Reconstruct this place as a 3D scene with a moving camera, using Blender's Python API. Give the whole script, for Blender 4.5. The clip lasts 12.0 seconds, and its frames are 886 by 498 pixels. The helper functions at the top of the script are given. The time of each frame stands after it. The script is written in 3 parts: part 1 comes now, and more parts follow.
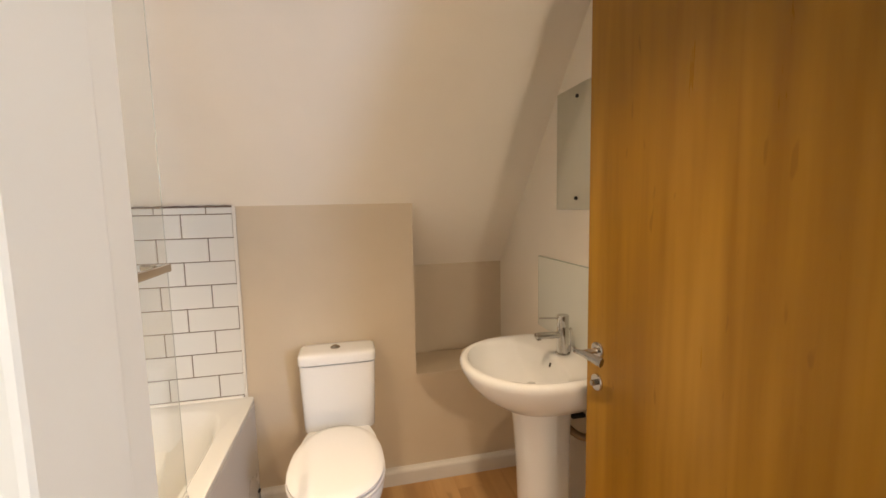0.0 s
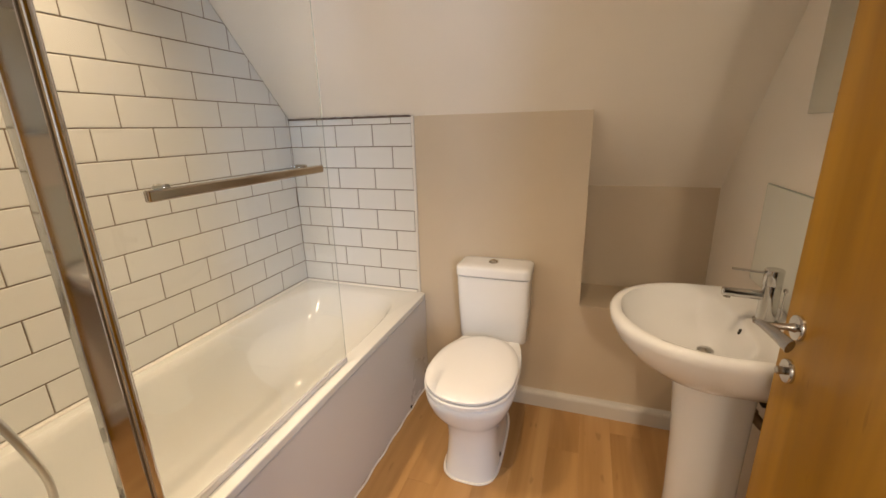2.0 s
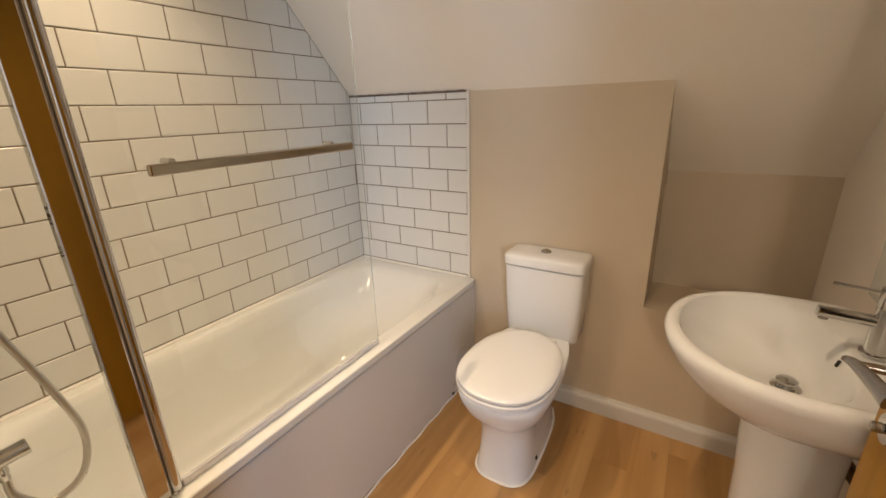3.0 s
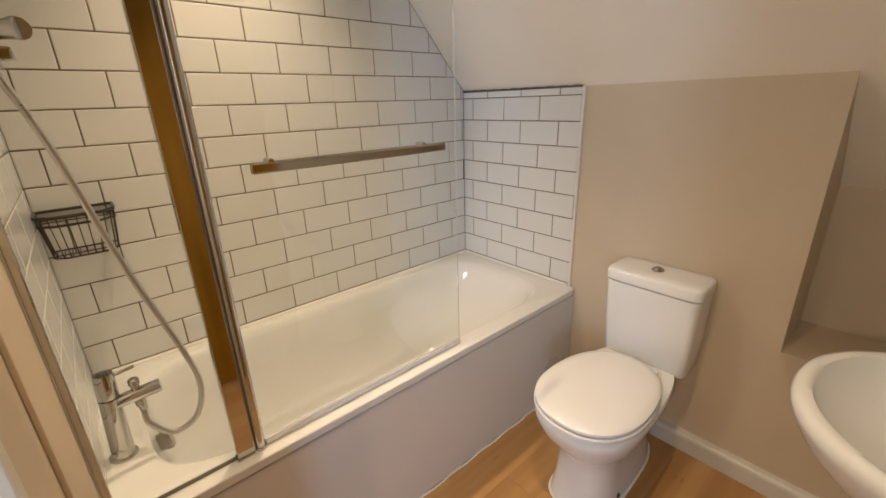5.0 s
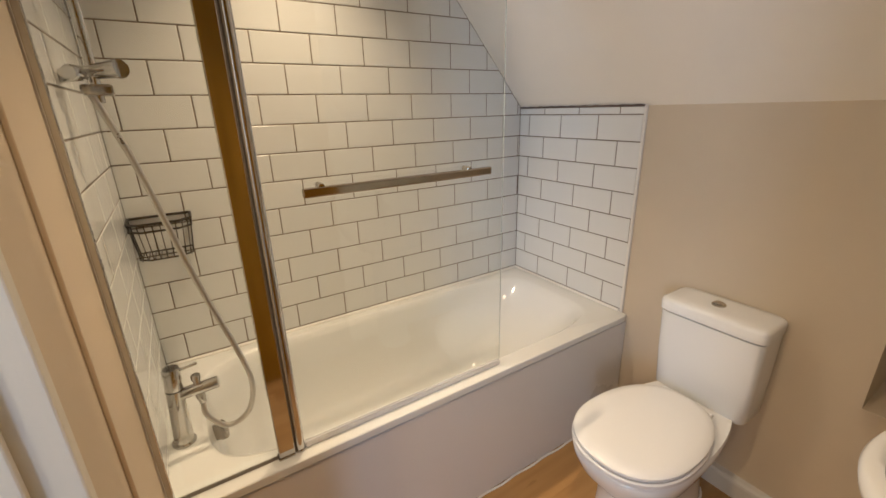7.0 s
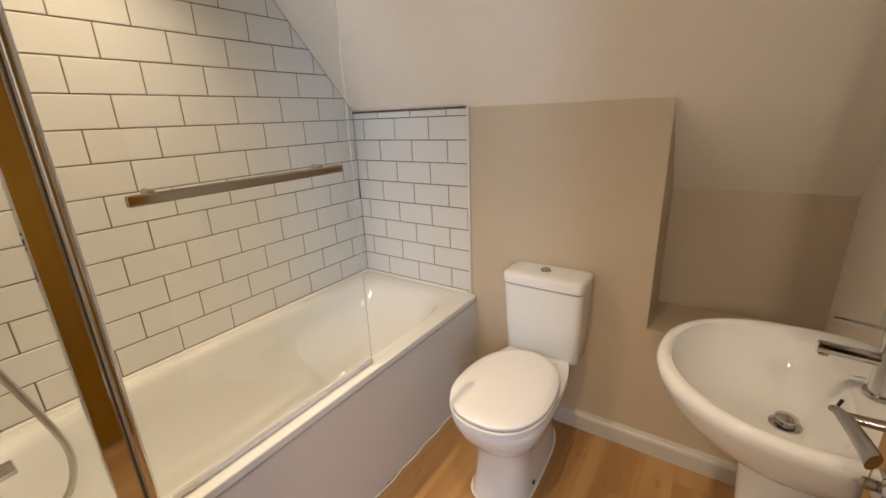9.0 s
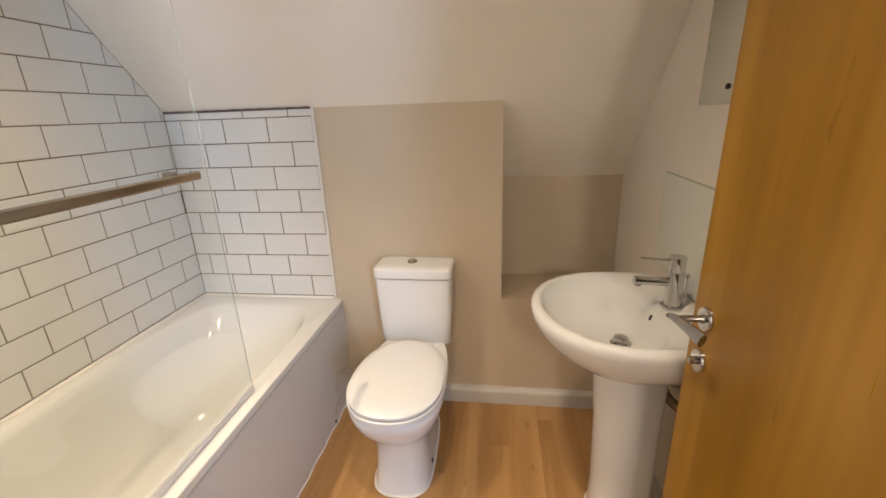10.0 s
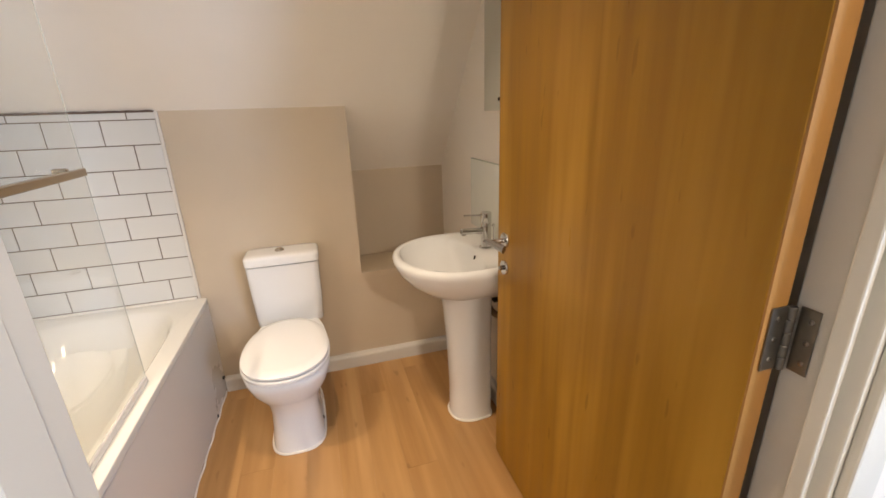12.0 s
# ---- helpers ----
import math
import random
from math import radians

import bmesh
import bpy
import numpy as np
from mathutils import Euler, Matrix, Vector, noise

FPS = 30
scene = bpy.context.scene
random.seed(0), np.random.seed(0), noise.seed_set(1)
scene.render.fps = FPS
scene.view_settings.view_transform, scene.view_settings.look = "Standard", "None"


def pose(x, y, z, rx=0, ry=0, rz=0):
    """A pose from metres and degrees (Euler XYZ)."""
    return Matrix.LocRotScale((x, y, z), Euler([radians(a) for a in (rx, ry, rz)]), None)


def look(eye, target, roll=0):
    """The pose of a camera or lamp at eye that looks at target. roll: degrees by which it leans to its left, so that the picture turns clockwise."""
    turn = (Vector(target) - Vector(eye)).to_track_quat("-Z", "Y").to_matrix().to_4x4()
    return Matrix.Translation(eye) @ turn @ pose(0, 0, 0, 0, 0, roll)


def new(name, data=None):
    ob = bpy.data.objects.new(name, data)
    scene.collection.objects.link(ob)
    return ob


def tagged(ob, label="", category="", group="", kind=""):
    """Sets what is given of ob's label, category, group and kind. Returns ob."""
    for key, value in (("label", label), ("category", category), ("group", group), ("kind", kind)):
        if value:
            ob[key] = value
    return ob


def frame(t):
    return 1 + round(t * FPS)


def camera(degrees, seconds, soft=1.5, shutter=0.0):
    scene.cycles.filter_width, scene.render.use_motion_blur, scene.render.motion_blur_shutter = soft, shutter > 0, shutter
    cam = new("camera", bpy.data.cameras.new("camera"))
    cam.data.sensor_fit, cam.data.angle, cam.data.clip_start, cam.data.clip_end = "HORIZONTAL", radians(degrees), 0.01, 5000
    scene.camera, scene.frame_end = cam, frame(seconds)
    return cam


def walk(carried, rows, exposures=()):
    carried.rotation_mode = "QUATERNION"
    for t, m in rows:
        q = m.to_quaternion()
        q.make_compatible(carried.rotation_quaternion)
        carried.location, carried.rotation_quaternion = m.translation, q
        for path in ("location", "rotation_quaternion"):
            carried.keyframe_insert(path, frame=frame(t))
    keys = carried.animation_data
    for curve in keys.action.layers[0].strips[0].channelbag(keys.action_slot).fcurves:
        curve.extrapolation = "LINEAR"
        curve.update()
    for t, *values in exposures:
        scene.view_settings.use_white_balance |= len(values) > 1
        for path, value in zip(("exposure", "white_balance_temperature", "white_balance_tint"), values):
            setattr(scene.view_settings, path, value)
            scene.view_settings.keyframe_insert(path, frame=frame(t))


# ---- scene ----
cam = camera(94.0, 12.0, 1.6)
PATH = [
    (0, (0.052, 0.079, 1.364), (0.489, 2.02, 1.164), -1.2),
    (0.5, (0.13, 0.142, 1.35), (0.266, 2.12, 1.086), -1.3),
    (1, (0.2, 0.159, 1.34), (0.065, 2.12, 0.967), -1.1),
    (1.5, (0.257, 0.161, 1.339), (-0.139, 2.062, 0.859), -1.2),
    (2, (0.335, 0.209, 1.33), (-0.298, 2.021, 0.77), -1.4),
    (2.5, (0.403, 0.299, 1.321), (-0.426, 2.014, 0.71), -1.6),
    (3, (0.445, 0.361, 1.316), (-0.548, 1.974, 0.676), -1.7),
    (5, (0.499, 0.464, 1.344), (-0.927, 1.696, 0.674), -1.8),
    (5.5, (0.499, 0.495, 1.381), (-0.998, 1.638, 0.707), -1.6),
    (6, (0.514, 0.504, 1.392), (-1.044, 1.57, 0.733), -1.6),
    (6.5, (0.52, 0.506, 1.398), (-1.084, 1.51, 0.751), -1.6),
    (8.5, (0.549, 0.467, 1.365), (-0.835, 1.780, 0.763), -2.05),
    (9, (0.505, 0.431, 1.355), (-0.57, 2.003, 0.744), -2.2),
    (9.5, (0.42, 0.382, 1.361), (-0.25, 2.161, 0.738), -2.2),
    (10, (0.334, 0.321, 1.352), (0.064, 2.2, 0.723), -2.1),
    (10.5, (0.283, 0.271, 1.342), (0.318, 2.168, 0.71), -2.1),
    (11, (0.246, 0.175, 1.338), (0.492, 2.056, 0.707), -1.9),
    (11.5, (0.211, 0.046, 1.331), (0.59, 1.907, 0.705), -1.9),
    (12, (0.18, -0.066, 1.343), (0.72, 1.756, 0.717), -1.9),
]
walk(cam, [(t, look(eye, target, roll)) for t, eye, target, roll in PATH],
     [(0, -0.15, 6700, 14), (1, -0.22, 6700, 14), (2.5, -0.44, 6650, 14), (5, -0.56, 6450, 14), (6.5, -0.56, 6350, 13),
      (9, -0.5, 6350, 13), (9.5, -0.4, 6200, 13), (10.5, -0.16, 5950, 13), (11.2, -0.12, 5950, 13.5), (12, -0.1, 6100, 14)])

# ---- light ----
world = bpy.data.worlds.new("sky")
scene.world = world
world.use_nodes = True
wn = world.node_tree.nodes
sky = wn.new("ShaderNodeTexSky")
sky.sky_type = "NISHITA"
sky.sun_disc = False
sky.sun_elevation = radians(35)
sky.sun_rotation = radians(200)
world.node_tree.links.new(sky.outputs[0], wn["Background"].inputs[0])
wn["Background"].inputs[1].default_value = 0.08

CEIL = 2.30
DOWNLIGHTS = [(-0.77, 0.92, 1.25), (0.14, 0.90, 0.96)]
WARM = (1.0, 0.76, 0.48)
LAMP_W = 18.0
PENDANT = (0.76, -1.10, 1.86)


def lamp(name, kind, energy, colour, m):
    data = bpy.data.lights.new(name, kind)
    data.energy, data.color = energy, colour
    ob = new(name, data)
    ob.matrix_world = m
    return ob


for lx, ly, share in DOWNLIGHTS:
    spot = lamp("downlight_beam", "SPOT", LAMP_W * 4 * share, WARM, pose(lx, ly, CEIL - 0.022))
    spot.data.spot_size, spot.data.spot_blend, spot.data.shadow_soft_size = radians(99), 1.0, 0.008
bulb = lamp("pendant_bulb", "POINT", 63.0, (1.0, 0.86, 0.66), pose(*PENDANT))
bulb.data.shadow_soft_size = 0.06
day = lamp("window_daylight", "AREA", 45.0, (0.52, 0.72, 1.0), look((1.67, -1.71, 1.47), (0.0, 0.5, 1.0)))
day.data.shape, day.data.size, day.data.size_y = "RECTANGLE", 0.34, 1.15


# ---- materials ----
def material(name, colour, rough=0.5, metal=0.0):
    m = bpy.data.materials.new(name)
    m.use_nodes = True
    p = m.node_tree.nodes["Principled BSDF"]
    p.inputs["Base Color"].default_value = (*colour, 1)
    p.inputs["Roughness"].default_value = rough
    p.inputs["Metallic"].default_value = metal
    return m, m.node_tree.nodes, m.node_tree.links, p


def mix(nodes, links, fac, a, b):
    n = nodes.new("ShaderNodeMix")
    n.data_type = "RGBA"
    for socket, v in ((n.inputs[0], fac), (n.inputs[6], a), (n.inputs[7], b)):
        if isinstance(v, (int, float)):
            socket.default_value = v
        elif isinstance(v, tuple):
            socket.default_value = (*v, 1)
        else:
            links.new(v, socket)
    return n.outputs[2]


def ramp(nodes, links, fac, lo, hi, a=0.0, b=1.0):
    n = nodes.new("ShaderNodeMapRange")
    n.inputs[1].default_value, n.inputs[2].default_value = lo, hi
    n.inputs[3].default_value, n.inputs[4].default_value = a, b
    links.new(fac, n.inputs[0])
    return n.outputs[0]


def noise_tex(nodes, links, vector, scale, detail=4.0, rough=0.55):
    n = nodes.new("ShaderNodeTexNoise")
    n.inputs["Scale"].default_value, n.inputs["Detail"].default_value, n.inputs["Roughness"].default_value = scale, detail, rough
    links.new(vector, n.inputs["Vector"])
    return n.outputs[0]


def bump(nodes, links, p, height, strength, distance):
    n = nodes.new("ShaderNodeBump")
    n.inputs["Strength"].default_value, n.inputs["Distance"].default_value = strength, distance
    links.new(height, n.inputs["Height"])
    links.new(n.outputs[0], p.inputs["Normal"])


def paint(name, colour, rough=0.6, mottling=0.06):
    """Rolled wall paint: faint patches, fine roller stipple."""
    m, nodes, links, p = material(name, colour, rough)
    geo = nodes.new("ShaderNodeNewGeometry").outputs["Position"]
    big = noise_tex(nodes, links, geo, 2.3, 5)
    fine = noise_tex(nodes, links, geo, 260, 3)
    dark = tuple(c * (1 - mottling) for c in colour)
    light = tuple(min(1, c * (1 + mottling)) for c in colour)
    links.new(mix(nodes, links, ramp(nodes, links, big, 0.35, 0.65), dark, light), p.inputs["Base Color"])
    links.new(ramp(nodes, links, big, 0.3, 0.7, rough - 0.08, rough + 0.08), p.inputs["Roughness"])
    bump(nodes, links, p, fine, 0.05, 0.002)
    return m


def oak(name, pale, mid, dark, rough, along, scale, gap=False, strokes=0.55):
    """Oak: long grain lines, cathedral patches, fine pores; each piece has its own shade."""
    m, nodes, links, p = material(name, mid, rough)
    coord = nodes.new("ShaderNodeTexCoord").outputs["Object"]
    info = nodes.new("ShaderNodeObjectInfo").outputs["Random"]
    shift = nodes.new("ShaderNodeVectorMath")
    shift.operation = "MULTIPLY_ADD"
    comb = nodes.new("ShaderNodeCombineXYZ")
    for i in range(3):
        links.new(info, comb.inputs[i])
    links.new(comb.outputs[0], shift.inputs[0])
    shift.inputs[1].default_value = (13.0, 7.0, 5.0)
    links.new(coord, shift.inputs[2])
    stretch = nodes.new("ShaderNodeMapping")
    s = [scale, scale, scale]
    s[along] = scale * 0.06
    stretch.inputs["Scale"].default_value = s
    links.new(shift.outputs[0], stretch.inputs["Vector"])
    grain = noise_tex(nodes, links, stretch.outputs[0], 4.0, 8, 0.55)
    broad = nodes.new("ShaderNodeMapping")
    s2 = [scale * 0.22] * 3
    s2[along] = scale * 0.02
    broad.inputs["Scale"].default_value = s2
    links.new(shift.outputs[0], broad.inputs["Vector"])
    patch = noise_tex(nodes, links, broad.outputs[0], 6.0, 3)
    c = mix(nodes, links, ramp(nodes, links, grain, 0.30, 0.74), dark, mid)
    c = mix(nodes, links, ramp(nodes, links, patch, 0.52, 0.72, 0, 0.75), c, pale)
    stroke = nodes.new("ShaderNodeMapping")
    s3 = [scale * 1.1] * 3
    s3[along] = scale * 0.035
    stroke.inputs["Scale"].default_value = s3
    links.new(shift.outputs[0], stroke.inputs["Vector"])
    streak = noise_tex(nodes, links, stroke.outputs[0], 3.0, 2, 0.4)
    c = mix(nodes, links, ramp(nodes, links, streak, 0.60, 0.74, 0, strokes), c, pale)
    c = mix(nodes, links, ramp(nodes, links, streak, 0.40, 0.28, 0, strokes * 0.7), c, dark)
    fleck = nodes.new("ShaderNodeMapping")
    s4 = [scale * 9] * 3
    s4[along] = scale * 2.5
    fleck.inputs["Scale"].default_value = s4
    links.new(shift.outputs[0], fleck.inputs["Vector"])
    spots = noise_tex(nodes, links, fleck.outputs[0], 1.0, 1, 0.3)
    c = mix(nodes, links, ramp(nodes, links, spots, 0.74, 0.80, 0, 0.40), c, tuple(v * 0.6 for v in dark))
    if gap:
        c = mix(nodes, links, ramp(nodes, links, info, 0, 1, 0.0, 0.40), c, dark)
    links.new(c, p.inputs["Base Color"])
    links.new(ramp(nodes, links, grain, 0.3, 0.7, rough - 0.06, rough + 0.08), p.inputs["Roughness"])
    bump(nodes, links, p, grain, 0.08, 0.001)
    return m


def glazed(name, colour, rough, wave=0.0, scale=9.0):
    """Glazed ceramic or gel-coated acrylic: slight smears in the gloss, optional ripple of the surface."""
    m, nodes, links, p = material(name, colour, rough)
    geo = nodes.new("ShaderNodeNewGeometry").outputs["Position"]
    smear = noise_tex(nodes, links, geo, 4, 2, 0.4)
    links.new(ramp(nodes, links, smear, 0.2, 0.8, rough * 0.9, rough * 1.15), p.inputs["Roughness"])
    tint = tuple(c * 0.98 for c in colour)
    links.new(mix(nodes, links, ramp(nodes, links, smear, 0.2, 0.8), colour, tint), p.inputs["Base Color"])
    if wave:
        bump(nodes, links, p, noise_tex(nodes, links, geo, scale, 2), wave, 0.004)
    return m


def metal(name, colour, rough):
    m, nodes, links, p = material(name, colour, rough, 1.0)
    geo = nodes.new("ShaderNodeNewGeometry").outputs["Position"]
    n = noise_tex(nodes, links, geo, 30, 4)
    links.new(ramp(nodes, links, n, 0.3, 0.7, rough * 0.9, rough * 1.15), p.inputs["Roughness"])
    return m


WHITE = paint("white_paint", (0.81, 0.76, 0.68), 0.62, 0.02)
TAUPE = paint("taupe_paint", (0.565, 0.475, 0.355), 0.55, 0.035)
GLOSS = paint("white_gloss_paint", (0.60, 0.58, 0.545), 0.34, 0.02)
CREAM = paint("cream_gloss_paint", (0.66, 0.635, 0.565), 0.38, 0.03)
HALL = paint("hall_paint", (0.50, 0.475, 0.44), 0.6, 0.03)
FLOOR_OAK = oak("laminate_oak", (0.61, 0.38, 0.165), (0.48, 0.28, 0.105), (0.32, 0.165, 0.055), 0.34, 1, 4.0, True)
DOOR_OAK = oak("oak_veneer", (0.47, 0.255, 0.030), (0.335, 0.170, 0.010), (0.25, 0.118, 0.005), 0.33, 2, 5.0, False, 0.45)
DOOR_OAK.node_tree.nodes["Principled BSDF"].inputs["Specular IOR Level"].default_value = 0.3
EDGE_OAK = oak("oak_lipping", (0.44, 0.225, 0.06), (0.37, 0.18, 0.042), (0.28, 0.13, 0.028), 0.4, 2, 4.0)
TILE = glazed("white_tile_glaze", (0.69, 0.69, 0.665), 0.13, 0.10, 14)
CERAMIC = glazed("white_ceramic", (0.77, 0.775, 0.77), 0.07)
SEAT = glazed("white_seat_plastic", (0.77, 0.77, 0.765), 0.22)
ACRYLIC = glazed("white_acrylic", (0.71, 0.715, 0.69), 0.11)
PANEL = paint("grey_white_panel", (0.63, 0.61, 0.59), 0.32, 0.01)
GROUT = paint("grey_brown_grout", (0.17, 0.132, 0.098), 0.9, 0.15)
SEALANT = paint("white_sealant", (0.80, 0.77, 0.72), 0.45, 0.05)
CHROME = metal("chrome", (0.58, 0.57, 0.555), 0.06)
SMOKED = metal("tinted_chrome", (0.50, 0.46, 0.41), 0.10)
BRUSHED = metal("brushed_steel", (0.38, 0.355, 0.325), 0.22)
STEEL = metal("dull_hinge_steel", (0.24, 0.22, 0.19), 0.36)
MIRROR = metal("mirror_silver", (0.68, 0.71, 0.68), 0.015)
WIRE, *_ = material("dark_wire", (0.06, 0.055, 0.05), 0.4, 0.8)
DARK, *_ = material("dark_rubber", (0.025, 0.022, 0.02), 0.7)
GREYPLASTIC = paint("grey_plastic", (0.20, 0.17, 0.14), 0.45, 0.1)
BROWNPIPE = metal("tarnished_pipe", (0.30, 0.22, 0.14), 0.38)
RAWEDGE = paint("bare_brown_edge", (0.16, 0.11, 0.085), 0.9, 0.3)
CARPET = paint("brown_carpet", (0.15, 0.12, 0.09), 0.95, 0.12)
TRIM, *_ = material("white_pvc_trim", (0.70, 0.67, 0.62), 0.35)
HOSE = metal("steel_hose", (0.60, 0.58, 0.55), 0.30)
SPLASH = glazed("pale_glass_panel", (0.74, 0.755, 0.70), 0.06)
SEAL, _n, _l, _p = material("clear_plastic_seal", (0.86, 0.85, 0.86), 0.18)
_p.inputs["Transmission Weight"].default_value = 0.55
GLASS, _n, _l, _p = material("clear_glass", (0.97, 0.99, 0.98), 0.0)
_p.inputs["Transmission Weight"].default_value = 1.0
_p.inputs["IOR"].default_value = 1.45
SPLASHEDGE, *_ = material("pale_green_glass_edge", (0.46, 0.52, 0.47), 0.25)
GLASSEDGE, *_ = material("ground_glass_edge", (0.22, 0.24, 0.22), 0.6)
LENS, _n, _l, _p = material("lamp_lens", (1, 1, 1), 0.4)
_p.inputs["Emission Color"].default_value = (*WARM, 1)
_p.inputs["Emission Strength"].default_value = 110.0


# ---- mesh tools ----
FLAT_FACED = set()


def finish(name, bm, mat, smooth=None):
    bmesh.ops.recalc_face_normals(bm, faces=bm.faces)
    if id(bm) in FLAT_FACED:
        FLAT_FACED.discard(id(bm))
        smooth = smooth and 12
    me = bpy.data.meshes.new(name)
    bm.to_mesh(me)
    bm.free()
    me.materials.append(mat)
    if smooth is not None:
        for f in me.polygons:
            f.use_smooth = True
        me.set_sharp_from_angle(angle=radians(smooth))
    return me


def part(name, bm, mat, parent, label="", smooth=40):
    ob = new(name, finish(name, bm, mat, smooth))
    ob.parent = parent
    return tagged(ob, label)


def thing(name, at, label, category, group="", kind=""):
    ob = new(name)
    ob.empty_display_size = 0.05
    ob.location = at
    bpy.context.view_layer.update()
    return tagged(ob, label, category, group, kind)


def put(parent, *children):
    """Parts are built in world metres; this keeps them there under a thing that stands elsewhere."""
    for c in children:
        c.parent = parent
        c.matrix_parent_inverse = Matrix.Translation(-parent.location)


def setting(name, bm, mat, label, category="", smooth=None):
    ob = new(name, finish(name, bm, mat, smooth))
    return tagged(ob, label, category or name.split("_")[0], "", "structure")


def box(x0, x1, y0, y1, z0, z1, bevel=0.0, seg=2, bm=None):
    bm = bm or bmesh.new()
    vs = [bm.verts.new((x, y, z)) for x in (x0, x1) for y in (y0, y1) for z in (z0, z1)]
    fs = [bm.faces.new([vs[i] for i in q]) for q in ((0, 1, 3, 2), (4, 6, 7, 5), (0, 4, 5, 1), (2, 3, 7, 6), (0, 2, 6, 4), (1, 5, 7, 3))]
    if bevel:
        es = {e for f in fs for e in f.edges}
        bmesh.ops.bevel(bm, geom=list(es), offset=bevel, segments=seg, profile=0.5, affect="EDGES")
    FLAT_FACED.add(id(bm))
    return bm


def prism(points, axis, lo, hi, bevel=0.0, bm=None):
    """A polygon of (u, v) swept along an axis from lo to hi."""
    bm = bm or bmesh.new()
    order = {"x": lambda u, v, w: (w, u, v), "y": lambda u, v, w: (u, w, v), "z": lambda u, v, w: (u, v, w)}[axis]
    a = [bm.verts.new(order(u, v, lo)) for u, v in points]
    b = [bm.verts.new(order(u, v, hi)) for u, v in points]
    n = len(points)
    bm.faces.new(a), bm.faces.new(b[::-1])
    for i in range(n):
        bm.faces.new((a[i], b[i], b[(i + 1) % n], a[(i + 1) % n]))
    if bevel:
        bmesh.ops.bevel(bm, geom=list(bm.edges), offset=bevel, segments=2, profile=0.5, affect="EDGES")
    return bm


def loft(rings, cap0=True, cap1=True, bm=None):
    """Skin over closed rings with the same number of points."""
    bm = bm or bmesh.new()
    vs = [[bm.verts.new(p) for p in r] for r in rings]
    n = len(rings[0])
    for a, b in zip(vs, vs[1:]):
        for i in range(n):
            bm.faces.new((a[i], a[(i + 1) % n], b[(i + 1) % n], b[i]))
    if cap0:
        bm.faces.new(vs[0][::-1])
    if cap1:
        bm.faces.new(vs[-1])
    return bm


def turned(profile, centre, direction=(0, 0, 1), n=28, bm=None):
    """A turned body: (radius, height) along a direction from centre."""
    q = Vector((0, 0, 1)).rotation_difference(Vector(direction)).to_matrix()
    rings = []
    for r, h in profile:
        rings.append([Vector(centre) + q @ Vector((max(r, 1e-4) * math.cos(2 * math.pi * i / n), max(r, 1e-4) * math.sin(2 * math.pi * i / n), h)) for i in range(n)])
    return loft(rings, bm=bm)


def rod(a, b, r, n=16, bm=None, edge=0.0):
    a, b = Vector(a), Vector(b)
    h = (b - a).length
    e = min(edge, r * 0.9)
    prof = [(r - e, 0), (r, e), (r, h - e), (r - e, h)] if e else [(r, 0), (r, h)]
    return turned(prof, a, b - a, n, bm)


def tube(points, r, n=10, fine=6, closed=False, bm=None):
    """A round tube along a smooth line through the points."""
    pts = [Vector(p) for p in points]
    if closed:
        ext = [pts[-1]] + pts + pts[:2]
    else:
        ext = [2 * pts[0] - pts[1]] + pts + [2 * pts[-1] - pts[-2]]
    line = []
    for i in range(1, len(ext) - 2):
        p0, p1, p2, p3 = ext[i - 1:i + 3]
        for k in range(fine):
            t = k / fine
            line.append(0.5 * ((2 * p1) + (p2 - p0) * t + (2 * p0 - 5 * p1 + 4 * p2 - p3) * t * t + (3 * p1 - p0 - 3 * p2 + p3) * t ** 3))
    if not closed:
        line.append(pts[-1])
    rings, side = [], None
    for i, p in enumerate(line):
        d = (line[(i + 1) % len(line)] - line[i - 1]) if closed else (line[min(i + 1, len(line) - 1)] - line[max(i - 1, 0)])
        d.normalize()
        if side is None:
            side = d.orthogonal().normalized()
        side = (side - d * side.dot(d)).normalized()
        up = d.cross(side)
        rings.append([p + r * (math.cos(2 * math.pi * k / n) * side + math.sin(2 * math.pi * k / n) * up) for k in range(n)])
    if closed:
        rings.append(rings[0])
    bm = loft(rings, not closed, not closed, bm)
    if closed:
        bmesh.ops.remove_doubles(bm, verts=bm.verts, dist=1e-6)
    return bm


def oval(cx, cy, z, left, right, front, back, power=2.4, n=48):
    """A ring like a squircle, with its own reach to each side: left/right in x, front/back in y."""
    ring = []
    for i in range(n):
        a = 2 * math.pi * i / n
        c, s = math.cos(a), math.sin(a)
        u = math.copysign(abs(c) ** (2 / power), c)
        v = math.copysign(abs(s) ** (2 / power), s)
        ring.append(Vector((cx + u * (right if u > 0 else left), cy + v * (back if v > 0 else front), z)))
    return ring


# ---- rooms: the bathroom ----
XL, XR = -1.122, 0.900          # bathroom side walls
YN, YF = 0.330, 2.035           # wall with the doorway, boxed wall behind the toilet
YB, XBOX, LEDGE = 2.335, 0.345, 0.545   # recess beside the boxing
PITCH = 1.13                    # rise of the roof slope
ZS = 1.388                      # where the slope meets the boxing


def slope_z(y):
    return ZS + PITCH * (YF - y)


YK = YF - (CEIL - ZS) / PITCH   # where slope and flat ceiling meet
DX0, DX1, DTOP = -0.060, 0.813, 2.03   # clear doorway
YH = 0.205                      # hall side of that wall

